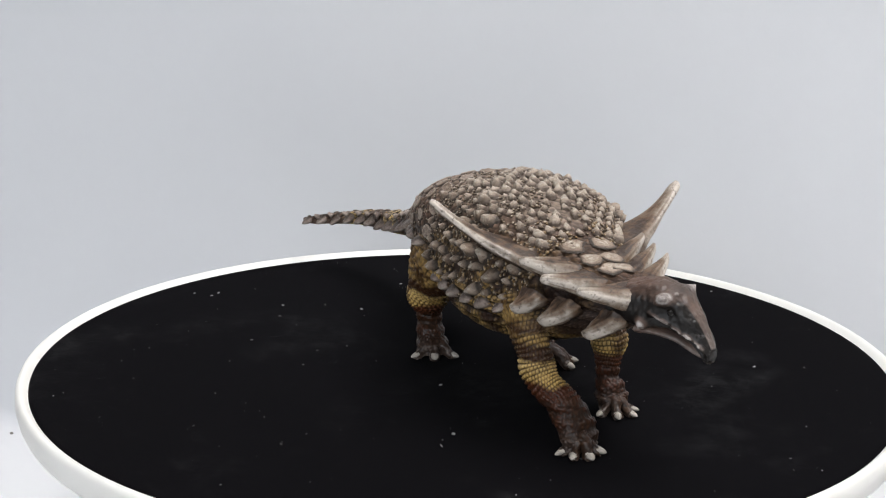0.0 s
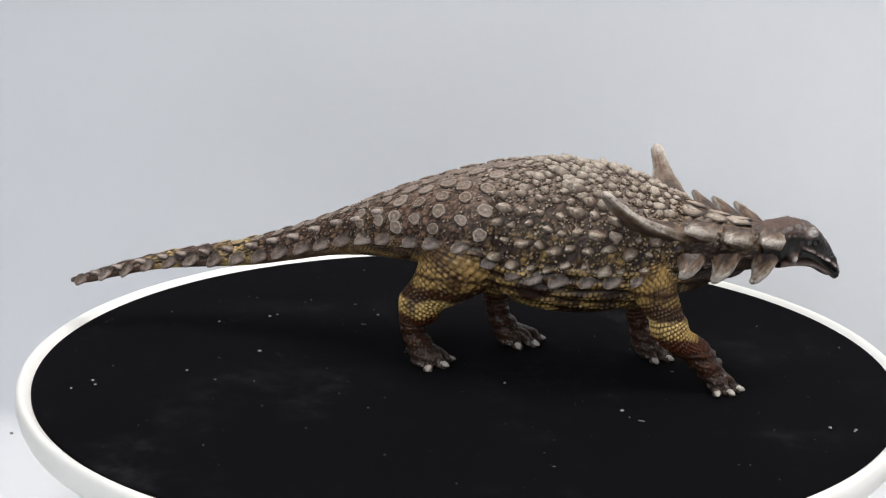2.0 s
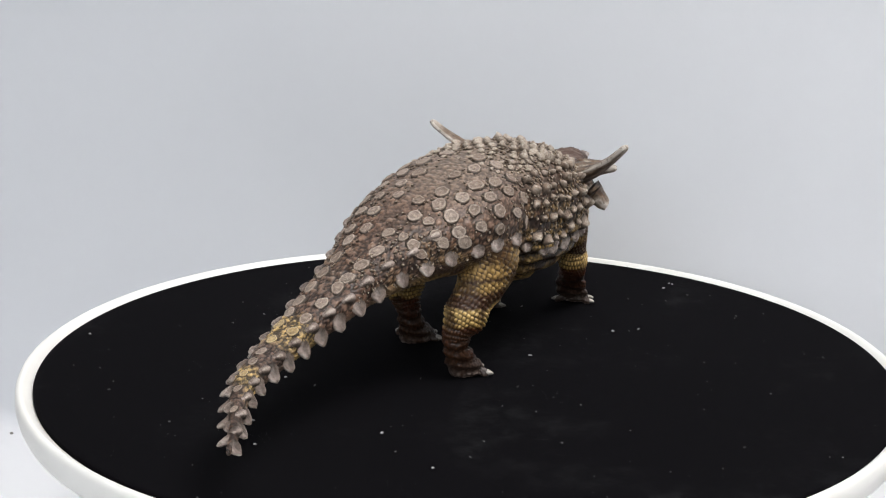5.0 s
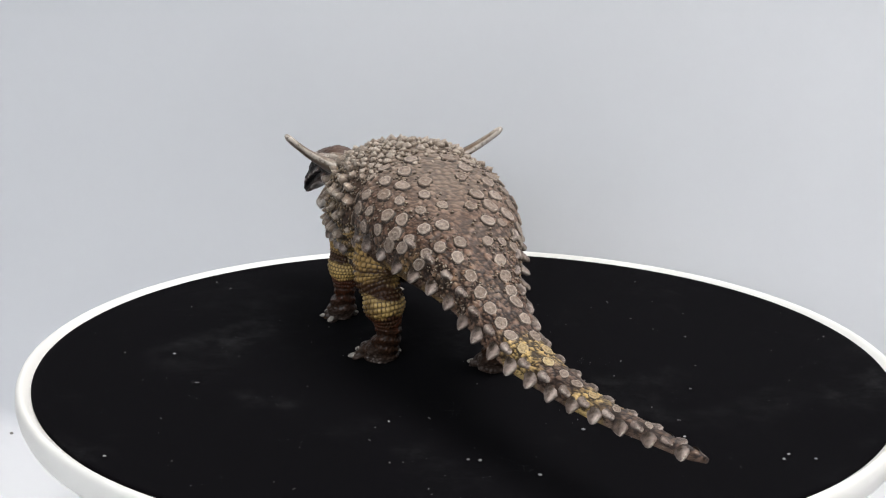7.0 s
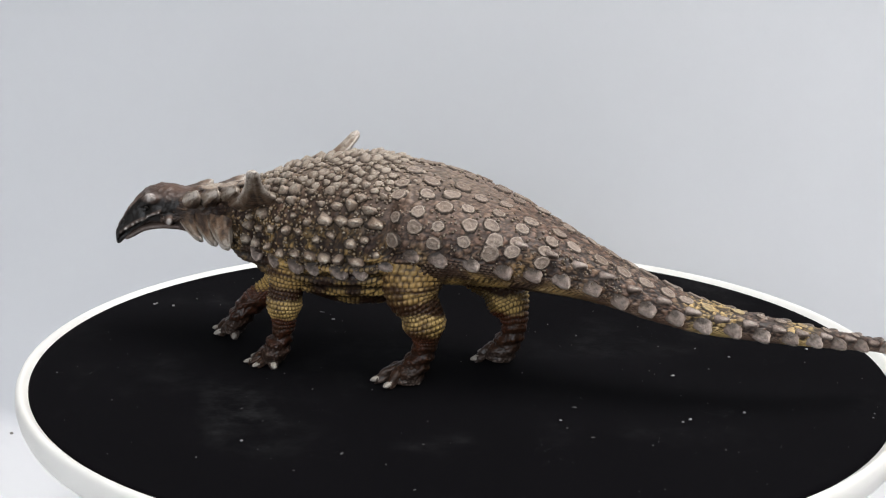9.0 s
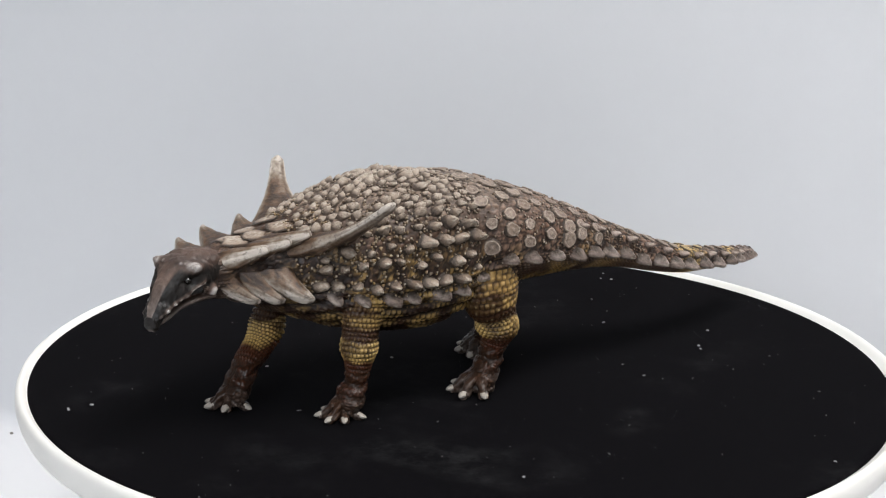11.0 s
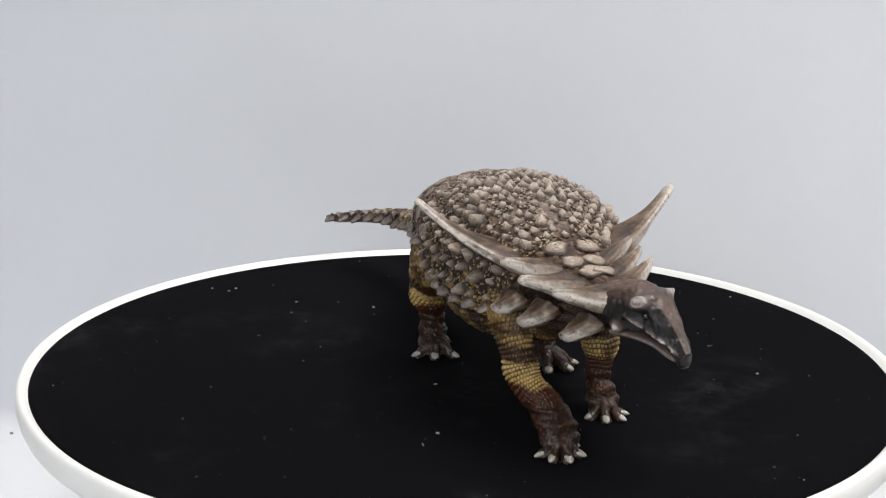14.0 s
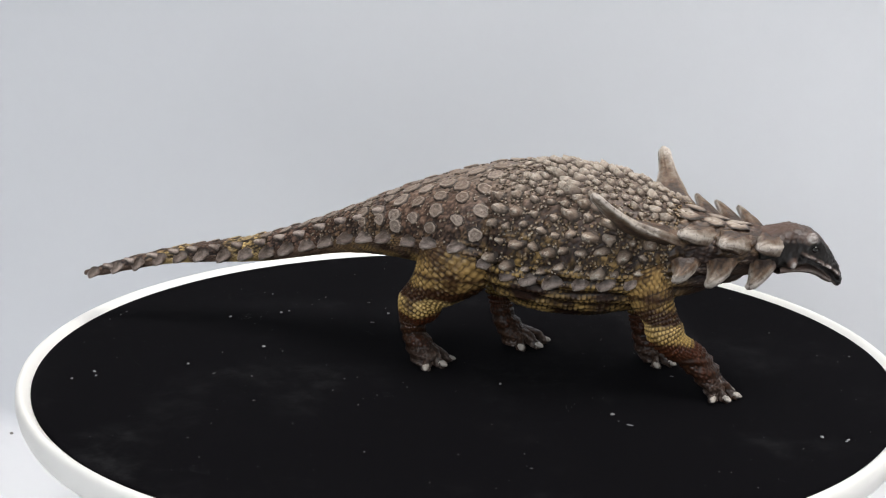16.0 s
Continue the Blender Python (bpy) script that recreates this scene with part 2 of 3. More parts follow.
def spline(table, n):
    """Catmull-Rom through the rows of a table, n rows per step."""
    t = np.asarray(table, float)
    p = np.vstack([2 * t[0] - t[1], t, 2 * t[-1] - t[-2]])
    out = []
    for i in range(1, len(p) - 2):
        for k in range(n):
            s = k / n
            a, b, c, d = p[i - 1:i + 3]
            out.append(0.5 * (2 * b + (c - a) * s + (2 * a - 5 * b + 4 * c - d) * s * s + (3 * b - a - 3 * c + d) * s ** 3))
    out.append(p[-2])
    return np.array(out)


def cell(p, scale):
    """0 in the gaps between the cells of a scaly skin, 1 on the scales."""
    d, _ = noise.voronoi(Vector(p) * scale)
    return min(1.0, max(0.0, (d[1] - d[0]) * 1.55))


def brick(a, b, jitter):
    """0 in the cracks between rows of small oblong scales, 1 on the scales; a and b are counted in scales."""
    b += 0.16 * jitter
    row = math.floor(b)
    a += 0.5 * (row % 2) + 0.22 * math.sin(row * 7.3) + 0.12 * jitter
    fa, fb = a - math.floor(a), b - row
    return min(1.0, max(0.0, min(min(fa, 1 - fa) * 3.4, min(fb, 1 - fb) * 3.2)))


# ---------------------------------------------------------------- setting
def build_setting():
    # room shell out of view, added to close in and bounce the light
    floor = tagged(new("floor", box("floor", (-1.8, -1.8, TABLE_Z - 0.80), (1.8, 1.8, TABLE_Z - 0.75), FLOOR_WOOD)), "plain grey floor of an added, unseen room", "floor", kind="structure")
    top, bot = 1.66, TABLE_Z - 0.75
    tagged(new("ceiling", box("ceiling", (-1.8, -1.8, top), (1.8, 1.8, top + 0.1), WALL_PAINT)), "plain pale grey ceiling, added out of view", "ceiling", kind="structure")
    tagged(new("added_wall_north", box("added_wall_north", (-1.8, 1.6, bot), (1.8, 1.7, top), WALL_PAINT)), "plain pale grey wall, added out of view", "wall", kind="structure")
    tagged(new("added_wall_east", box("added_wall_east", (1.7, -1.5, bot), (1.8, 1.6, top), WALL_PAINT)), "plain pale grey wall, added out of view", "wall", kind="structure")
    tagged(new("added_wall_west", box("added_wall_west", (-1.8, -1.5, bot), (-1.7, 1.6, top), WALL_PAINT)), "plain pale grey wall, added out of view", "wall", kind="structure")
    # the south wall, added out of view behind the camera, is open at the fill lamp
    wall = tagged(new("added_wall_south"), "plain pale grey wall with an opening, added out of view", "wall", kind="structure")
    x0, x1, z0, z1 = -1.10, 0.10, 0.25, 1.25
    for lo, hi in (((-1.8, -1.6, bot), (x0, -1.5, top)), ((x1, -1.6, bot), (1.8, -1.5, top)),
                   ((x0, -1.6, bot), (x1, -1.5, z0)), ((x0, -1.6, z1), (x1, -1.5, top))):
        piece("wall_panel", box("wall_panel", lo, hi, WALL_PAINT), wall)
    table = tagged(new("table"), "white laminate table under the turntable", "table")
    piece("tabletop", box("tabletop", (-0.70, -0.55, TABLE_Z - 0.0308), (0.70, 0.60, TABLE_Z - 0.0008), TABLE_WHITE, 0.003), table)
    for x in (-0.64, 0.64):
        for y in (-0.49, 0.54):
            piece("leg", box("leg", (x - 0.025, y - 0.025, bot), (x + 0.025, y + 0.025, TABLE_Z - 0.03), TABLE_WHITE, 0.002), table)
    # the paper backdrop: a sheet that lies under the turntable, curls up behind it and leans back, with faint waves
    verts, cols, rows = [], 70, 90
    curl, flat = 0.006, 0.42
    for i in range(rows):
        if i < 14:
            dy, z = -curl - flat * (1 - i / 13), 0.0
        elif i < 26:
            g = (i - 13) / 12 * math.pi / 2
            dy, z = curl * (math.sin(g) - 1), curl * (1 - math.cos(g))
        else:
            dy, z = 0.0, curl + 0.61 * (i - 25) / (rows - 26)
        a = z / 0.62
        for j in range(cols):
            x = -0.50 + 1.0 * j / (cols - 1)
            wave = 0.004 * noise.noise(Vector((x * 5, z * 6, 0.3))) + 0.0015 * noise.noise(Vector((x * 16, z * 12, 4.3)))
            verts.append((x, 0.1080 + dy + 0.10 * 0.62 * a + wave * min(1, a * 8) + 1.7 * max(0, -x - 0.03) ** 2 * min(1, i / 13), TABLE_Z + z))
    me = mesh_of("backdrop", verts, grid_faces(rows, cols, False), PAPER)
    ob = tagged(new("backdrop", me), "large sheet of pale grey paper standing behind the turntable", "paper backdrop", kind="structure")
    mod = ob.modifiers.new("thickness", "SOLIDIFY")
    mod.thickness, mod.offset = 0.0005, -1
    # housing added out of view around the assumed overhead light
    lamp = tagged(new("added_overhead_light"), "square white overhead light panel, added out of view", "ceiling light")
    piece("frame", box("frame", (-0.22, -0.76, 1.60), (0.98, 0.44, 1.66), PLASTIC, 0.004), lamp)
    piece("diffuser", box("diffuser", (-0.18, -0.72, 1.59), (0.94, 0.40, 1.599), GLASSY), lamp)
    bm = bmesh.new()
    bmesh.ops.create_icosphere(bm, subdivisions=2, radius=0.0006)
    for v in bm.verts:
        v.co *= 1 + 0.5 * noise.noise(v.co * 900)
        v.co.z *= 0.7
    me = bpy.data.meshes.new("crumb")
    bm.to_mesh(me)
    me.materials.append(CRUMB)
    tagged(new("crumb", me), "tiny dark grey crumb lying on the white paper", "crumb").location = (-0.1432, 0.1249, TABLE_Z + 0.0003)


# ---------------------------------------------------------------- turntable
def build_turntable():
    tt = tagged(new("turntable"), "round white plastic turntable with a black velvet top", "turntable")
    tt.location = (0, 0, TABLE_Z)
    h = -TABLE_Z
    base = [(0.0001, 0), (0.080, 0), (0.084, 0.002), (0.085, 0.006), (0.083, h - 0.009), (0.080, h - 0.0059), (0.0001, h - 0.0059)]
    piece("base", lathe("base", base, PLASTIC), tt)
    rim = [(0.0001, -0.0060), (0.0930, -0.0060), (0.0956, -0.0057), (0.0964, -0.0050), (0.0970, -0.0036), (0.0974, -0.0016), (0.0973, 0.0001), (0.0970, 0.0008),
           (0.0966, 0.0011), (0.0962, 0.0012), (0.0957, 0.0010), (0.0952, 0.0006), (0.0946, 0.0000), (0.0938, -0.0006), (0.0930, -0.0012), (0.0925, -0.0020), (0.0001, -0.0020)]
    platter = piece("platter", lathe("platter", rim, PLASTIC, 240), tt, label="white plastic platter with a rounded rim")
    # the velvet disc is laid a little off the middle
    felt = [(0.0001, 0.0), (0.03, 0.0), (0.06, 0.0), (0.0900, 0.0), (0.0928, 0.0002), (0.0940, 0.0003), (0.09435, 0.0001), (0.0944, -0.0018)]
    piece("velvet_top", lathe("velvet_top", felt, FELT, 240), platter, Matrix.Translation((-0.00011, -0.00069, 0)), "black velvet disc with lint on it")
    return tt, platter


def build_dust():
    """Specks of lint on the velvet: the larger ones where they lie, the fine ones strewn."""
    big = [(-63.5, 50.9), (-45.6, 41), (-1.6, -43.8), (-3.8, -50.2), (-25.7, 39.1), (21.3, -84.8), (-4.7, -15.6), (13.3, 38.3), (-3.4, 56.6),
           (-16.9, 62.7), (-64.8, 48.3), (20.4, -85), (18.8, -80.4), (-69.6, 50.2), (65, 61.2), (-5.7, 56.9), (65.5, 0.7)]
    rnd = random.Random(5)
    verts, faces = [], []

    def speck(x, y, r):
        a, n0 = rnd.random() * 6.28, len(verts)
        s = rnd.choice((1, 1, 1.3, 1.8, 3.2)) if r < 0.3 else rnd.uniform(1, 1.4)
        for ring, z in ((1.0, 0.02), (0.75, 0.5)):
            for k in range(6):
                b = k * math.pi / 3
                rr = r * ring * rnd.uniform(0.75, 1.2)
                px, py = rr * s * math.cos(b), rr / s ** 0.6 * math.sin(b)
                verts.append(((x + px * math.cos(a) - py * math.sin(a)) * MM, (y + px * math.sin(a) + py * math.cos(a)) * MM, (z * r + 0.03) * MM))
        verts.append((x * MM, y * MM, 0.75 * r * MM))
        for k in range(6):
            j = (k + 1) % 6
            faces.append((n0 + k, n0 + j, n0 + 6 + j, n0 + 6 + k))
            faces.append((n0 + 6 + k, n0 + 6 + j, n0 + 12))

    for x, y in big:
        speck(x, y, rnd.uniform(0.26, 0.42))
    for _ in range(260):
        q, a = 92 * math.sqrt(rnd.random()), rnd.random() * 6.28
        speck(q * math.cos(a), q * math.sin(a), 0.045 + 0.15 * rnd.random() ** 5)
    for _ in range(16):
        q, a = 85 * math.sqrt(rnd.random()), rnd.random() * 6.28
        ex, ey, lay = rnd.uniform(2, 6), rnd.uniform(1, 2.5), rnd.random() * 3.1
        for _ in range(34):
            gx, gy = rnd.gauss(0, ex), rnd.gauss(0, ey)
            sx, sy = q * math.cos(a) + gx * math.cos(lay) - gy * math.sin(lay), q * math.sin(a) + gx * math.sin(lay) + gy * math.cos(lay)
            if math.hypot(sx, sy) < 92:
                speck(sx, sy, rnd.uniform(0.014, 0.036))
    ob = new("dust", mesh_of("dust", verts, faces, LINT, smooth=False))
    return tagged(ob, "pale specks of dust and lint on black velvet", "dust", kind="stuff")


# ---------------------------------------------------------------- the armoured dinosaur
# along the back: forward, sideways, top, underside, half width (millimetres)
SPINE = spline([
    (-93.2, -19.9, 12.9, 11.8, 0.5), (-90, -17.9, 14.0, 11.6, 1.0), (-84.5, -13.7, 15.8, 12.7, 1.7), (-76, -8.0, 18.0, 14.1, 2.5), (-67, -4.9, 19.8, 14.9, 3.3),
    (-55, -2.0, 22.3, 16.0, 4.4), (-45, -0.8, 25.7, 18.0, 5.8), (-32, -0.3, 31.1, 20.8, 8.0), (-18, 0, 37.5, 22.0, 13.0), (-5, -0.4, 42.2, 21.6, 16.8),
    (4.5, -0.3, 44.9, 20.6, 17.8), (8.5, -0.3, 45.5, 18.4, 16.9), (12.5, -0.2, 45.9, 16.0, 18.4), (20, 0, 46.2, 14.6, 18.4), (33, 0, 44.9, 15.8, 17.2), (45, 0.6, 40.4, 19.8, 12.4), (54, 1.3, 37.6, 23.6, 8.6),
    (62, 3.7, 36.2, 26.6, 6.6), (67, 6.2, 35.6, 27.6, 5.2)], 24)


def surface(u, phi):
    """A point of the bare body: forward station and angle from the top, positive to its left."""
    w, top, low, hw = (np.interp(u, SPINE[:, 0], SPINE[:, k]) for k in (1, 2, 3, 4))
    mid, h = (top + low) / 2, (top - low) / 2
    s, c = math.sin(phi), math.cos(phi)
    k = 0.84
    return Vector((u, w + hw * math.copysign(abs(s) ** k, s), mid + h * math.copysign(abs(c) ** k, c)))


def normal_at(u, phi):
    du = surface(u + 0.4, phi) - surface(u - 0.4, phi)
    dp = surface(u, phi + 0.02) - surface(u, phi - 0.02)
    n = du.cross(dp)
    n.normalize()
    out = surface(u, phi) - Vector((u, np.interp(u, SPINE[:, 0], SPINE[:, 1]), surface(u, math.pi / 2).z))
    return n if n.dot(out) > 0 else -n


def build_body():
    """Trunk, neck and tail in one skin with raised pebbly scales."""
    us = np.concatenate([np.linspace(-93.2, -46, 130), np.linspace(-45.6, 67, 300)])
    cols = 280
    ph = np.linspace(0, 2 * math.pi, cols, endpoint=False)
    w, top, low, hw = (np.interp(us, SPINE[:, 0], SPINE[:, k])[:, None] for k in (1, 2, 3, 4))
    sp = lambda a: np.sign(a) * np.abs(a) ** 0.84
    P = np.stack([np.repeat(us[:, None], cols, 1), w + hw * sp(np.sin(ph)), (top + low) / 2 + (top - low) / 2 * sp(np.cos(ph))], -1)
    du = np.gradient(P, axis=0)
    dp = np.roll(P, -1, 1) - np.roll(P, 1, 1)
    N = np.cross(du, dp)
    N /= np.linalg.norm(N, axis=2, keepdims=True) + 1e-9
    N *= np.sign((N * (P - P.mean(1, keepdims=True))).sum(2, keepdims=True))
    verts, crest = [], []
    for i, u in enumerate(us):
        size = min(1, hw[i, 0] / 5)
        for j in range(cols):
            p = Vector(P[i, j])
            under = -math.cos(ph[j])
            if under > 0.12:
                # belly and lower flank: small brick-like scales in rows and soft folds
                q = Vector((p.x * 0.75, p.y, p.z * 1.35))
                c, c2 = brick(p.x / 1.12, ph[j] * 14.5, noise.noise(p * 0.35) * 2), cell(q, 0.33)
                fold = 0.45 * math.sin(p.z * 2.2 + 0.16 * p.x + 0.8 * math.sin(p.x * 0.3)) if u > 0 else 0
                v = 0.75 * c + 0.25 * c2
                amp = 0.55
            else:
                c, c2 = cell(p, 0.60), cell(p, 1.25)
                v = 0.5 * c + 0.5 * c2
                fold, amp = 0.0, 0.65
            verts.append((p + Vector(N[i, j]) * size * (amp * (v - 0.5) + fold)) * MM)
            crest.append(min(1, max(0, v + 1.1 * min(0, fold))))
    faces = grid_faces(len(us), cols)
    for end in (0, len(us) - 1):
        faces.append(tuple(end * cols + j for j in range(cols)))
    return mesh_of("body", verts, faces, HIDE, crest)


def dome_mesh(name, profile, material, sides=9, seed=0, hook=0.0, wob=0.12, under_shade=0.0):
    """A scute of unit radius from (radius, height, crest) rings; it leans to +x by hook and has a keel along x."""
    rnd = random.Random(seed)
    verts, crest = [], []
    rag = [1 + rnd.uniform(-wob, wob) for _ in range(sides)]
    offx, offy = rnd.uniform(-0.12, 0.2), rnd.uniform(-0.12, 0.12)
    for r, z, c in profile:
        for j in range(sides):
            a = 2 * math.pi * j / sides
            lift = 1 + rnd.uniform(-0.10, 0.10) + under_shade * (abs(math.cos(a)) - 0.5)
            q = 1 + rnd.uniform(-0.07, 0.07)
            verts.append((q * r * rag[j] * math.cos(a) + (hook + offx) * max(0, z), q * r * rag[j] * math.sin(a) * (1 - 0.25 * under_shade) + offy * max(0, z), z * lift))
            crest.append(min(1, max(0, c + rnd.uniform(-0.14, 0.14))))
    faces = grid_faces(len(profile), sides)
    faces.append(tuple((len(profile) - 1) * sides + j for j in range(sides)))
    return verts, faces, crest


KNOB = [(1.30, -0.25, 0.0), (1.14, 0.02, 0.0), (1.02, 0.08, 0.05), (0.96, 0.40, 0.40), (0.80, 0.74, 0.62), (0.54, 1.00, 0.85), (0.26, 1.15, 0.95), (0.07, 1.20, 1.0)]
BUD = [(1.16, -0.30, 0.0), (1.02, 0.08, 0.05), (0.92, 0.46, 0.50), (0.66, 0.80, 0.85), (0.34, 1.00, 0.95), (0.08, 1.08, 1.0)]
DISC = [(1.18, -0.35, 0.0), (1.08, 0.03, 0.0), (1.02, 0.06, 0.12), (0.97, 0.26, 0.60), (0.87, 0.36, 0.95), (0.72, 0.30, 0.58), (0.44, 0.28, 0.56), (0.22, 0.36, 0.66), (0.06, 0.40, 0.8)]


def blade_mesh(name, material, seed=0, point=2.0):
    """A flat, pointed edge plate: root at the origin, point towards +z and a little to +x."""
    rnd = random.Random(seed)
    verts, crest = [], []
    rows, cols = 8, 14
    for i in range(rows):
        t = i / (rows - 1)
        half = max(0.08, max(0, 1 - t ** point) ** 0.75) * (0.92 + 0.08 * math.sin(t * 9 + seed))
        thick = 0.62 * (1 - t) ** 0.6 + 0.09
        for j in range(cols):
            a = 2 * math.pi * j / cols
            x = half * math.cos(a) * (1 + rnd.uniform(-0.07, 0.07)) + 0.5 * t
            hollow = 0.28 * math.exp(-(math.cos(a) * 2.0) ** 2) * math.sin(math.pi * min(1, t * 1.15))
            y = thick * math.sin(a) * (1 - hollow)
            verts.append((x, y, -0.35 + 1.4 * t + rnd.uniform(-0.03, 0.03)))
            crest.append(min(1, max(0, 0.05 + 0.36 * t + 0.62 * abs(math.cos(a)) ** 3 * min(1, 0.25 + 2 * t) + rnd.uniform(-0.1, 0.1))))
    faces = grid_faces(rows, cols)
    faces.append(tuple((rows - 1) * cols + j for j in range(cols)))
    return mesh_of(name, verts, faces, material, crest)


def on_body(u, phi, size, height, tail_up=0.0, spin=0.0, sink=0.0, droop=0.0):
    """The pose of a scute on the skin: z along the skin's normal, x towards the tail."""
    n = normal_at(u, phi)
    if tail_up or droop:
        n = (n + Vector((-tail_up, 0, -droop))).normalized()
    x = Vector((-1, 0, 0)) - n * n.dot(Vector((-1, 0, 0)))
    x.normalize()
    y = n.cross(x)
    rot = Matrix((x, y, n)).transposed().to_4x4()
    return Matrix.Translation((surface(u, phi) - n * sink) * MM) @ rot @ Matrix.Rotation(spin, 4, "Z") @ Matrix.Diagonal((size[0] * MM, size[1] * MM, height * MM, 1))


def build_scutes(dino):
    rnd = random.Random(11)
    def stock(name, profile, material, count, *a):
        out = []
        for k in range(count):
            v, f, c = dome_mesh(name, profile, material, a[0], k, *a[1:])
            out.append(mesh_of(name, v, f, material, c))
        return out

    knobs = stock("scute", KNOB, SCUTE, 10, 9, 0.3, 0.24, 0.5)
    discs = stock("scute", DISC, DISC_PAINT, 8, 14, 0.0, 0.10, 0.15)
    gilt = stock("tail_scute", DISC, OCHRE_SCUTE, 4, 14, 0.0, 0.10, 0.15)
    blades = [blade_mesh("edge_scute", EDGE_SCUTE, s) for s in range(4)]
    thorns = [blade_mesh("tail_scute", EDGE_SCUTE, s + 4, 2.6) for s in range(4)]
    hw = lambda u: float(np.interp(u, SPINE[:, 0], SPINE[:, 4]))

    # flank knobs in staggered rows
    for side in (-1, 1):
        for r, deg in enumerate((50, 62, 74, 86, 97)):
            u, k = 11.0 + 2.0 * (r % 2), 0
            while u < (44 if r > 0 else 38):
                if not (u > 35 and deg < 60):
                    s = rnd.uniform(0.8, 1.55)
                    piece("scute", rnd.choice(knobs), dino, on_body(u + rnd.uniform(-0.6, 0.6), side * radians(deg + rnd.uniform(-2.5, 2.5)), (s * rnd.uniform(1.0, 1.25), s), s * rnd.uniform(0.85, 1.15), 0.15, rnd.uniform(-0.4, 0.4)))
                u += rnd.uniform(3.3, 4.1)
    # hip discs
    for r, u in enumerate((-24, -18.5, -13.2, -8, -2.8, 2.4, 7.4)):
        n = 4 if u < -20 else 5
        for side in (-1, 1):
            for k in range(n):
                deg = (11 + 19 * k + (8 if r % 2 else 0)) * (1.0 if u > -20 else 1.12)
                if deg > 93:
                    continue
                s = rnd.uniform(1.2, 1.75) * (0.85 if u < -20 else 1)
                piece("scute", rnd.choice(discs), dino, on_body(u + rnd.uniform(-0.9, 0.9), side * radians(deg + rnd.uniform(-3, 3)), (s * rnd.uniform(1, 1.25), s), s * 0.75, 0, rnd.uniform(-0.5, 0.5)))
    # plates along the lower edge of the flanks
    for side in (-1, 1):
        for u in (-9.5, -3.5, 2.5, 9.0, 14.5, 19.5, 25.0, 30.5, 36.0, 41.0):
            s = rnd.uniform(1.8, 2.4)
            deg = 108 if u > 5 else 101
            piece("edge_scute", rnd.choice(blades), dino, on_body(u + rnd.uniform(-0.6, 0.6), side * radians(deg), (s, s * 1.15), rnd.uniform(1.7, 2.2), 0.3, rnd.uniform(-0.15, 0.15), 0.1, 0.35))
    # plates along both edges of the tail, in an upper and a lower row
    for side in (-1, 1):
        for row, (deg, start) in enumerate(((100, -16.0), (60, -19.0))):
            u = start
            while u > -91:
                f = min(1.0, 0.78 + (u + 92) / 170)
                s = (1.95 if row == 0 else 1.6) * f
                lift, back, droop = ((1.30, 0.22, 0.45), (0.95, 0.75, 0.0))[row]
                piece("tail_scute", rnd.choice(thorns), dino, on_body(u, side * radians(deg + rnd.uniform(-4, 4)), (s * 1.05, s * 1.1), s * lift, back, rnd.uniform(-0.12, 0.12), 0.2, droop))
                u -= (5.7 if u > -70 else 4.9) * (0.45 + 0.55 * f) + rnd.uniform(-0.3, 0.3)
    # flat scutes on top of the tail
    for u in np.arange(-29, -88, -4.6):
        f = min(1.0, 0.35 + (u + 92) / 80)
        for side in ((-1, 1) if u > -60 else (1,)):
            piece("tail_scute", rnd.choice(gilt if -63 < u < -54 or -78 < u < -72 else discs), dino, on_body(u + rnd.uniform(-1, 1), side * radians(24 if u > -60 else 4), (1.5 * f + 0.3, 1.15 * f + 0.2), 0.9 * f, 0.1, rnd.uniform(-0.4, 0.4)))

    # close-set tubercles over the shoulders and the saddle
    verts, faces, crest = [], [], []

    def add(shape, m):
        v, f, c = shape
        n0 = len(verts)
        verts.extend(m @ Vector(p) for p in v)
        faces.extend(tuple(n0 + i for i in q) for q in f)
        crest.extend(c)

    shapes = [dome_mesh("t", BUD, TUBERCLE, 7, k, 0.6, 0.30, 0.6) for k in range(14)]
    buds = [mesh_of("tubercle", v, f, TUBERCLE, c) for v, f, c in shapes]
    row, u = 0, 6.0
    while u < 47:
        step = 2.45 - 0.5 * (u / 47)
        arc = hw(u) * 0.95
        d = 2.5 / max(6, arc)
        reach = radians(44 if u < 36 else 52)
        k = -int(reach / d)
        while k * d <= reach:
            phi = (k + 0.5 * (row % 2)) * d
            s = rnd.choice((0.7, 0.9, 1.0, 1.15, 1.3)) * rnd.uniform(0.88, 1.1) * (1.0 if u < 30 else 0.9) * min(1, 0.55 + (u - 6) / 22)
            if rnd.random() > 0.04:
                piece("tubercle", rnd.choice(buds), dino, on_body(u + rnd.uniform(-0.35, 0.35), phi + rnd.uniform(-0.02, 0.02), (s * rnd.uniform(0.85, 1.1), s * rnd.uniform(0.95, 1.25)), s * rnd.uniform(0.7, 1.15) * min(1, 0.4 + (u - 6) / 22), 0.3, rnd.uniform(-0.6, 0.6)))
            k += 1
        row += 1
        u += step
    # small grains between the knobs and discs
    for _ in range(4600):
        u = rnd.uniform(-40, 48)
        if u < 9 and rnd.random() < 0.72:
            continue
        phi = rnd.choice((-1, 1)) * radians(rnd.uniform(4, 108))
        s = rnd.uniform(0.22, 0.46) * (0.8 if u < 9 else 1)
        add(rnd.choice(shapes), on_body(u, phi, (s, s), s * 0.8, 0.1, rnd.uniform(0, 3)))
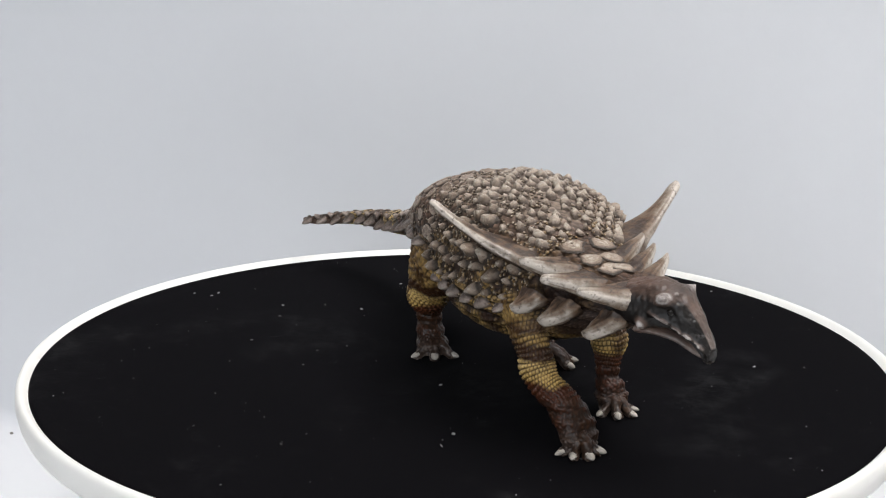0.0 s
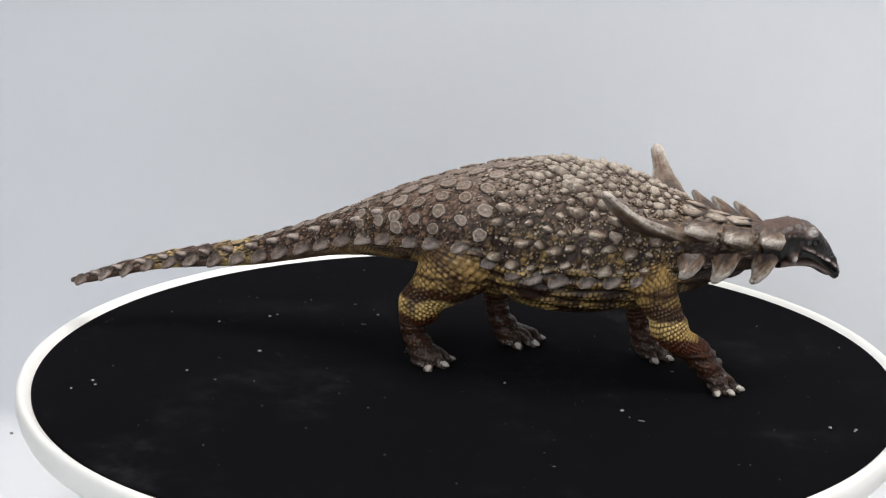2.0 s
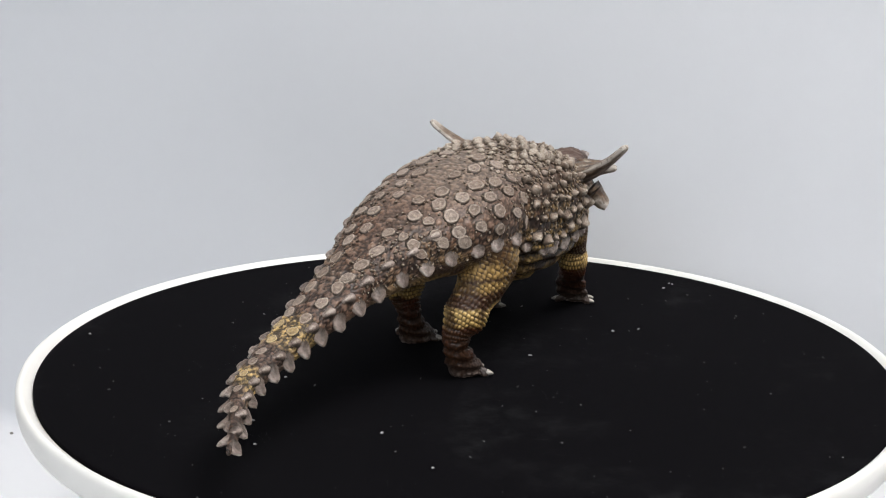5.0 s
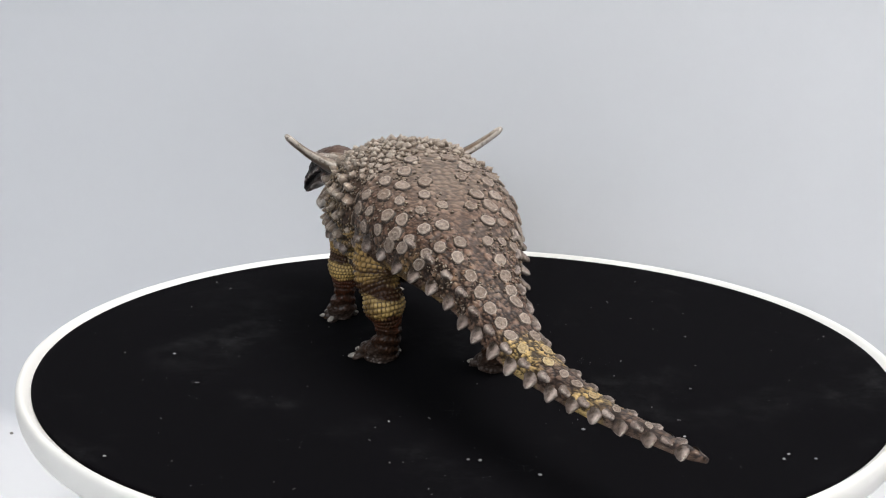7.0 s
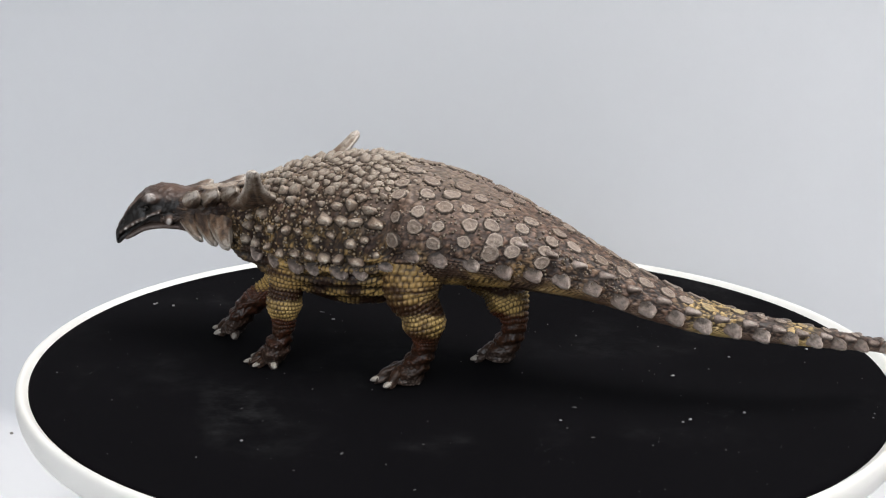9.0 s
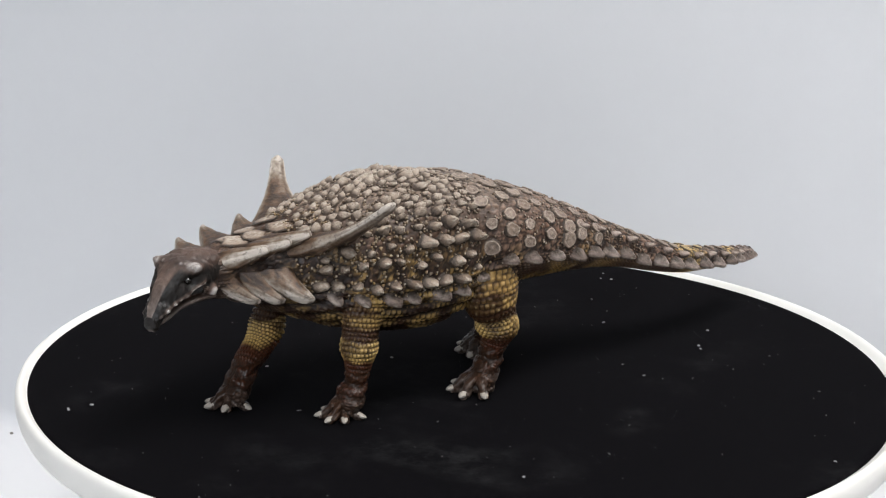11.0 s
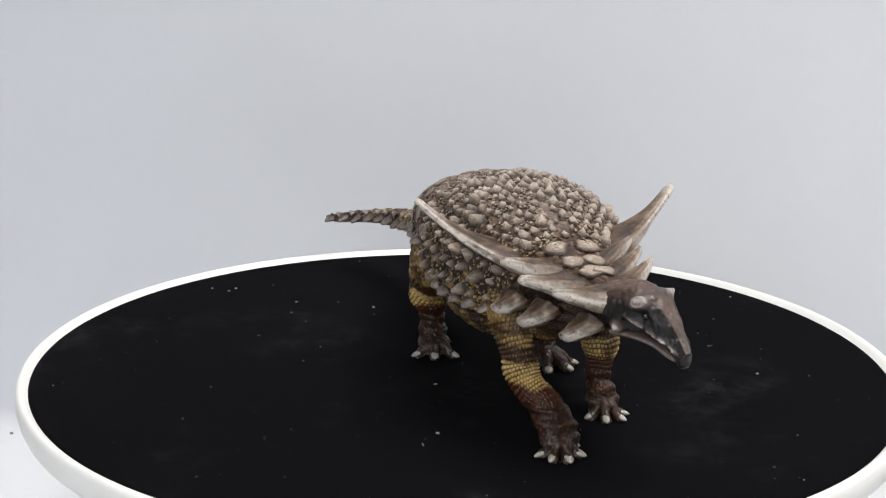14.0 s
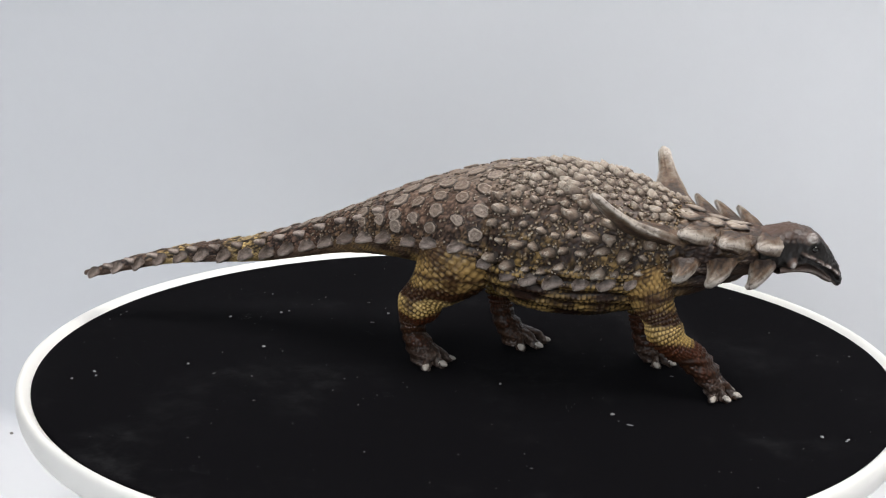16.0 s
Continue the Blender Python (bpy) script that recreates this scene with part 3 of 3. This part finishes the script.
    tagged(piece("skin_grain", mesh_of("skin_grain", verts, faces, GRAIN, crest), dino, label="small grains of the hide between the scutes"), kind="stuff")


def horn(name, root, tip, width, thick, bow=(0, 0, 0), along=(1, 0, 0), blunt=0.12, flare=1.0, skew=False):
    """A flattened, slightly bowed spike from root to tip; width runs along the body."""
    root, tip, bow = Vector(root), Vector(tip), Vector(bow)
    rows, cols = 26, 28
    verts, crest = [], []
    for i in range(rows):
        t = i / (rows - 1)
        p = root.lerp(tip, t) + bow * (4 * t * (1 - t))
        d = ((tip - root) + bow * 4 * (1 - 2 * t)).normalized()
        a = Vector(along)
        a = a.normalized() if skew else (a - d * a.dot(d)).normalized()
        b = d.cross(a).normalized()
        f = (1 - t) ** flare * (1 - blunt) + blunt
        if t > 0.93:
            f *= math.sqrt(max(0.05, 1 - ((t - 0.93) / 0.075) ** 2))
        for j in range(cols):
            g = 2 * math.pi * j / cols
            flute = 1 - 0.25 * math.exp(-((math.cos(g)) * 2.5) ** 2) * (1 - t)
            grain = noise.noise(Vector((math.cos(g) * 3.5, math.sin(g) * 3.5, t * 3 + root.x + root.y)))
            rough = 1 + 0.16 * grain + 0.05 * noise.noise(Vector((math.cos(g) * 9, math.sin(g) * 9, t * 9 + root.y)))
            verts.append((p + a * (width * f * math.cos(g) * rough) + b * (thick * (0.35 + 0.65 * f) * (f ** 0.35) * math.sin(g) * flute * rough)) * MM)
            crest.append(min(1, max(0, -0.02 + 0.30 * t + 0.28 * t ** 3 + 0.58 * abs(math.cos(g)) ** 4 * min(1, t * 3 + 0.2) + 0.35 * grain)))
    faces = grid_faces(rows, cols) + [tuple(range(cols))]
    faces.append(tuple((rows - 1) * cols + j for j in range(cols)))
    return mesh_of(name, verts, faces, SPIKE, crest)


def build_spikes(dino):
    def put(name, label, *a, **k):
        piece(name, horn(name, *a, **k), dino, label=label)

    big = "long pale shoulder spike sweeping outward and back"
    put("shoulder_spike", big, (42.0, -8.0, 35.6), (35.8, -26.8, 46.4), 7.6, 2.9, bow=(0.6, -0.4, -1.4), along=(1, 0.1, -0.2), blunt=0.19, flare=1.9)
    put("shoulder_spike", big, (42.0, 8.6, 36.0), (34.3, 26.6, 46.8), 7.6, 2.9, bow=(0.6, 0.4, -1.4), along=(1, -0.1, -0.2), blunt=0.19, flare=1.9)
    near = lambda root, tip, k: Vector(root).lerp(Vector(tip), k)
    up, low = "pale grey spike on the upper neck", "blunt grey spike on the lower neck"
    for root, tip, w in (((65.5, 3.4, 32.6), (65.2, -8.5, 35.0), 3.9), ((58.8, -1.0, 33.4), (58.5, -12.9, 35.9), 4.2), ((52.6, -3.6, 34.4), (50.2, -13.7, 37.3), 4.2),
                         ((62.5, 6.0, 32.8), (55.1, 14.7, 37.5), 3.7), ((58.2, 5.2, 33.6), (50.3, 14.3, 38.3), 3.9), ((53.0, 4.2, 34.6), (46.0, 13.9, 39.3), 4.1)):
        put("neck_spike", up, near(root, tip, 0.10), tip, w * 0.98, 3.1, bow=(0.4, 0, 0.1), along=(1, 0.42 if tip[1] < 0 else -0.12, -0.2), blunt=0.18, flare=1.05, skew=True)
    for root, tip, w in (((65.4, 3.4, 30.4), (63.2, -5.9, 25.8), 2.7), ((58.4, -2.6, 31.2), (56.2, -11.9, 26.8), 2.9), ((51.6, -7.6, 31.2), (50.2, -15.0, 27.8), 2.8),
                         ((63.2, 6.8, 30.6), (56.5, 12.0, 26.3), 3.2), ((58.2, 7.0, 30.8), (52.1, 13.6, 26.3), 3.4), ((53.2, 8.4, 31.0), (47.2, 16.5, 26.7), 3.6)):
        put("neck_spike", low, near(root, tip, 0.42 if tip[1] < 0 else 0.2) + Vector((0, 0, 0.8)), tip, w * 1.05, 2.8, bow=(0.4, 0, -0.3), along=(1, 0.42 if tip[1] < 0 else -0.12, 0), blunt=0.34, flare=0.9, skew=True)
    # flat plates across the nape
    rnd = random.Random(3)
    for u, ph in ((48.5, -12), (48.5, 12), (53.5, -10), (53.5, 12), (58, -6), (58, 10)):
        v, f, c = dome_mesh("nape_plate", BUD, SCUTE, 9, int(u) + ph, 0, 0.24, 0.1)
        piece("nape_plate", mesh_of("nape_plate", v, f, SCUTE, c), dino, on_body(u, radians(ph), (2.5, 2.3), 0.26, 0.1, rnd.uniform(-0.2, 0.2)))


HEAD_AT = pose(66.5 * MM, 5.7 * MM, 0, 0, 0, 30)


def build_head(dino):
    """Wedge-shaped skull with a down-turned beak; own frame: x forward, z up."""
    sec = spline([(-6, 35.4, 27.4, 5.6), (-2, 36.6, 27.6, 5.4), (1, 37.1, 28.0, 5.2), (3.7, 37.1, 28.4, 4.9), (6.8, 35.9, 28.0, 4.1), (9.3, 33.5, 26.4, 3.0), (11.3, 30.8, 24.8, 2.25),
                  (12.7, 28.4, 23.5, 1.8), (13.5, 26.6, 23.7, 1.2)], 12)
    cols = 96
    verts, crest = [], []
    for f, top, low, hw in sec:
        mid, h = (top + low) / 2, (top - low) / 2
        for j in range(cols):
            a = 2 * math.pi * j / cols
            s, c = math.sin(a), math.cos(a)
            k = 0.86
            p = Vector((f, 1.04 * hw * math.copysign(abs(s) ** k, s), mid + h * math.copysign(abs(c) ** k, c)))
            side = abs(s)
            flank = min(1, max(0, (side - 0.45) / 0.2))
            bell = lambda x, x0, w: math.exp(-((x - x0) / w) ** 2)
            # an eye socket, and a mouth groove that runs down to the corner of the beak
            line = 30.6 - 0.50 * max(0, f - 3) - 0.02 * max(0, f - 6) ** 2
            inside = min(1, max(0, (f - 2.2) / 1.5)) * min(1, max(0, (13.2 - f) / 1.2))
            groove = bell(p.z, line, 0.75) * flank * inside
            lip = bell(p.z, line + 1.45, 0.55) * flank * inside * (0.75 + 0.8 * noise.noise(p * 1.3))
            lip2 = bell(p.z, line - 1.35, 0.45) * flank * inside * (0.6 + 0.5 * noise.noise(p * 1.1))
            socket = bell(f, 6.3, 1.5) * bell(p.z, 32.3, 1.0) * flank
            brow = bell(f, 5.3, 1.3) * bell(p.z, 34.6, 0.9) * min(1, max(0, (side - 0.25) / 0.2))
            jug = bell(f, 1.2, 1.1) * bell(p.z, 30.0, 1.1) * flank
            nostril = bell(f, 11.3, 0.6) * bell(p.z, 29.3, 0.55) * flank
            crown = 0.35 * cell(p, 0.55) + 0.65 * cell(p, 1.2)
            lump = noise.noise(p * 0.45)
            out = Vector((0.15, math.copysign(side, s), c)).normalized()
            p += out * (0.40 * (crown - 0.5) + 0.35 * lump - 1.1 * groove + 0.55 * lip + 0.4 * lip2 - 0.9 * socket + 1.7 * brow + 1.7 * jug - 0.6 * nostril)
            verts.append(p * MM)
            tone = 0.56 + 0.22 * (crown - 0.5) - 0.66 * flank * (0.3 + 0.7 * min(1, max(0, (35.2 - p.z) / 2.6))) - 0.6 * groove - 0.5 * socket - 0.5 * nostril + 1.2 * max(0, lip) + 1.0 * max(0, lip2) + 1.15 * brow + 1.25 * jug
            crest.append(min(1, max(0, tone)))
    faces = grid_faces(len(sec), cols)
    faces.append(tuple((len(sec) - 1) * cols + j for j in range(cols)))
    faces.append(tuple(j for j in range(cols)))
    head = piece("head", mesh_of("head", verts, faces, HEAD, crest), dino, HEAD_AT, "dark brown-grey head with a down-turned beak")
    # lower jaw tucked under the beak
    sec = spline([(-1, 29.2, 26.6, 4.2), (3, 29.0, 27.0, 3.9), (7, 28.2, 26.3, 2.8), (9.4, 26.9, 25.0, 2.0), (11.0, 25.8, 24.3, 1.3), (11.6, 25.2, 24.4, 0.7)], 5)
    verts, crest, cols = [], [], 24
    for f, top, low, hw in sec:
        for j in range(cols):
            a = 2 * math.pi * j / cols
            verts.append(Vector((f, hw * math.sin(a), (top + low) / 2 + (top - low) / 2 * math.cos(a))) * MM)
            crest.append(0.5 + 0.35 * max(0, abs(math.sin(a)) - 0.6))
    faces = grid_faces(len(sec), cols) + [tuple(j for j in range(cols)), tuple((len(sec) - 1) * cols + j for j in range(cols))]
    piece("lower_jaw", mesh_of("lower_jaw", verts, faces, HEAD, crest), head)
    for side in (-1, 1):
        bm = bmesh.new()
        bmesh.ops.create_icosphere(bm, subdivisions=2, radius=0.0008)
        me = bpy.data.meshes.new("eye")
        bm.to_mesh(me)
        bm.free()
        me.materials.append(EYE_BLACK)
        piece("eye", me, head, pose(6.3 * MM, side * 3.35 * MM, 32.4 * MM), "glossy black eye")


def tube(path, rings=7, cols=40, scale=0.75, amp=0.5):
    """A limb from rows of (forward, sideways, up, radius along, radius across) with raised scales."""
    rows = spline(path, rings)
    run = np.concatenate([[0], np.cumsum(np.linalg.norm(np.diff(rows[:, :3], axis=0), axis=1))])
    verts, crest = [], []
    for i, (x, y, z, ra, rb) in enumerate(rows):
        p = Vector((x, y, z))
        nxt = Vector(rows[min(i + 1, len(rows) - 1)][:3]) - Vector(rows[max(i - 1, 0)][:3])
        d = nxt.normalized()
        a = Vector((1, 0.15, 0))
        a = (a - d * a.dot(d)).normalized()
        b = d.cross(a)
        for j in range(cols):
            g = 2 * math.pi * j / cols
            n = a * math.cos(g) + b * math.sin(g)
            q = p + a * (ra * math.cos(g)) + b * (rb * math.sin(g))
            if q.z > 9.5 and rings > 10:
                c = 0.85 * brick(g / (2 * math.pi) * 28, run[i] / 0.95, noise.noise(q * 0.4) * 2) + 0.15 * cell(q, scale * 0.4)
            else:
                c = 0.75 * cell((q.x, q.y, q.z * 1.3), scale) + 0.25 * cell(q, scale * 0.4)
            crease = 0.22 * math.sin(q.z * 2.4 + 0.9 * math.sin(2 * g + x)) if q.z < 9 else 0
            soft = 1.0 if q.z > 9.5 or rings < 10 else 0.6
            verts.append(q + n * (amp * soft * (c - 0.5) + crease))
            crest.append(min(1, max(0, c + min(0, crease))))
    faces = grid_faces(len(rows), cols)
    faces.append(tuple(range(cols)))
    faces.append(tuple((len(rows) - 1) * cols + j for j in range(cols)))
    return verts, faces, crest


def build_leg(dino, name, label, path, foot, toes):
    """A limb with its foot and toes; each toe ends in a pale claw."""
    verts, faces, crest = tube(path, 18, 120, 0.95, 0.62)
    claws, toe_parts = [], []

    c = Vector(foot)
    for tx, ty, r in toes:
        tip = Vector((tx, ty, r * 0.85))
        back = (c - tip)
        back.z = 0
        d = back.normalized()
        knuckle = tip + d * 2.6 + Vector((0, 0, 1.3))
        stub = tube([(*c, 2.0, 2.0), (*(c.lerp(knuckle, 0.55) + Vector((0, 0, 0.5))), r * 1.25, r * 1.25), (*knuckle, r * 1.08, r * 1.08), (*(tip + d * 0.6), r * 1.0, r * 0.95), (*(tip + d * 0.0), r * 0.75, r * 0.7)], 7, 24, 1.3, 0.26)
        toe_parts.append(stub)
        claws.append((tip, d, r))
    low = 0.05
    for v in verts:
        v.z = max(v.z, low)
    for stub in toe_parts:
        for v in stub[0]:
            v.z = max(v.z, low)
    leg = piece(name, mesh_of(name, [v * MM for v in verts], faces, LIMB, crest), dino, label=label)
    for v, f, k in toe_parts:
        piece("toe", mesh_of("toe", [p * MM for p in v], f, LIMB, k), leg)
    for tip, d, r in claws:
        rows, cols, vs = 6, 12, []
        a = Vector((-d.y, d.x, 0))
        for i in range(rows):
            t = i / (rows - 1)
            p = tip + d * (0.6 - 1.8 * t) + Vector((0, 0, 0.25 * (1 - t) - 0.12 * t))
            f = math.sqrt(max(0.02, 1 - (0.25 + 0.75 * t) ** 2.6)) * 1.02
            for j in range(cols):
                g = 2 * math.pi * j / cols
                q = p + a * (r * 0.80 * f * math.cos(g)) + Vector((0, 0, r * 0.58 * f * math.sin(g)))
                q.z = max(q.z, 0.04)
                vs.append(q * MM)
        fs = grid_faces(rows, cols) + [tuple((rows - 1) * cols + j for j in range(cols)), tuple(range(cols))]
        piece("claw", mesh_of("claw", vs, fs, CLAW), leg, label="pale blunt claw")


def build_dinosaur():
    dino = tagged(new("dinosaur_figurine"), "painted spiny armoured dinosaur figurine standing on the black turntable", "figurine")
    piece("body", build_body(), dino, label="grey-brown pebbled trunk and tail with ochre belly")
    build_scutes(dino)
    build_spikes(dino)
    build_head(dino)
    build_leg(dino, "front_leg", "front leg stepping forward with an ochre scaly elbow",
              [(41, -9.0, 28, 6.5, 5), (44.0, -8.9, 21, 4.3, 3.6), (45.6, -8.4, 17.4, 3.5, 3.1), (46.6, -8.0, 14.4, 3.9, 3.4), (48.6, -7.0, 11.4, 3.1, 3.0), (52.2, -4.7, 8.4, 2.8, 3.4), (55.0, -3.1, 4.8, 2.5, 4.0), (56.4, -2.8, 2.2, 2.3, 3.9), (56.6, -2.7, 0.8, 1.7, 3.2)],
              (56.2, -2.9, 3.4), ((57.5, -7.4, 0.95), (60.1, -5.8, 1.0), (61.4, -2.8, 1.15), (59.2, 0.3, 1.1), (54.6, 0.9, 0.9)))
    build_leg(dino, "front_leg", "front leg standing upright with an ochre scaly elbow",
              [(33, 10.5, 29, 6.5, 6), (34, 12, 22, 4.8, 4.4), (34.6, 12.5, 17.6, 3.6, 3.4), (35.0, 12.7, 14.2, 3.8, 3.7), (35.1, 12.6, 11.0, 2.6, 2.7), (35.6, 12.4, 7.2, 2.3, 2.5), (36.9, 12.6, 4.2, 2.9, 3.3), (38.0, 12.8, 2.0, 2.5, 3.4), (38.2, 12.9, 0.8, 1.9, 2.8)],
              (38.2, 12.8, 3.0), ((40.6, 8.7, 0.95), (43.2, 11.5, 1.05), (42.8, 15.0, 0.95), (40.0, 16.5, 0.9), (36.0, 15.8, 0.95)))
    build_leg(dino, "hind_leg", "thick hind leg with an ochre scaly knee set back",
              [(1.5, -10, 31, 10, 7), (0.0, -12, 25, 9, 6.5), (-3.2, -12.8, 20.4, 6.4, 5.2), (-6.4, -12.6, 17.0, 4.6, 4.4), (-8.5, -12.1, 13.8, 4.8, 4.7), (-10.1, -11.4, 10.8, 3.2, 3.2), (-10.2, -11.2, 7.5, 2.7, 2.9), (-8.5, -11.3, 4.0, 3.0, 3.4), (-6.8, -11.4, 1.8, 3.2, 3.8), (-6.6, -11.4, 0.6, 2.8, 3.4)],
              (-6.6, -11.4, 3.0), ((-4.8, -16.2, 1.05), (-2.3, -12.4, 1.2), (-2.5, -7.7, 1.05)))
    build_leg(dino, "hind_leg", "thick hind leg with ochre bands under the flank",
              [(5.0, 8.6, 31, 7.5, 6.2), (4.8, 11.6, 25, 6.8, 5.6), (4.2, 12.4, 20.4, 5.9, 5.0), (2.8, 11.8, 17.0, 4.3, 4.2), (2.0, 11.3, 13.8, 4.5, 4.6), (2.0, 10.6, 10.6, 2.8, 3.0), (2.8, 10.2, 7, 2.6, 2.9), (4.4, 10.6, 4, 2.9, 3.4), (6.0, 11.0, 1.8, 3.4, 4.0), (6.2, 11.0, 0.6, 3.0, 3.6)],
              (6.0, 10.8, 3.0), ((9.0, 6.4, 1.1), (12.0, 9.8, 1.15), (11.9, 14.6, 1.15), (8.0, 17.0, 1.1)))
    return dino


build_setting()
turntable, platter = build_turntable()
dust = build_dust()
dinosaur = build_dinosaur()
STAND = pose(0.0061, 0.0022, 0.0, 0, 0, -70.0)


def motions():
    """One even turn: the platter carries the figurine and the dust."""
    times = [0.5 * k for k in range(33)]
    turn = lambda t: Matrix.Rotation(2 * math.pi * t / TURN, 4, "Z")
    walk(platter, [(t, Matrix.Translation((0, 0, -TABLE_Z)) @ turn(t)) for t in times])
    walk(dust, [(t, turn(t)) for t in times])
    walk(dinosaur, [(t, turn(t) @ STAND) for t in times])


motions()
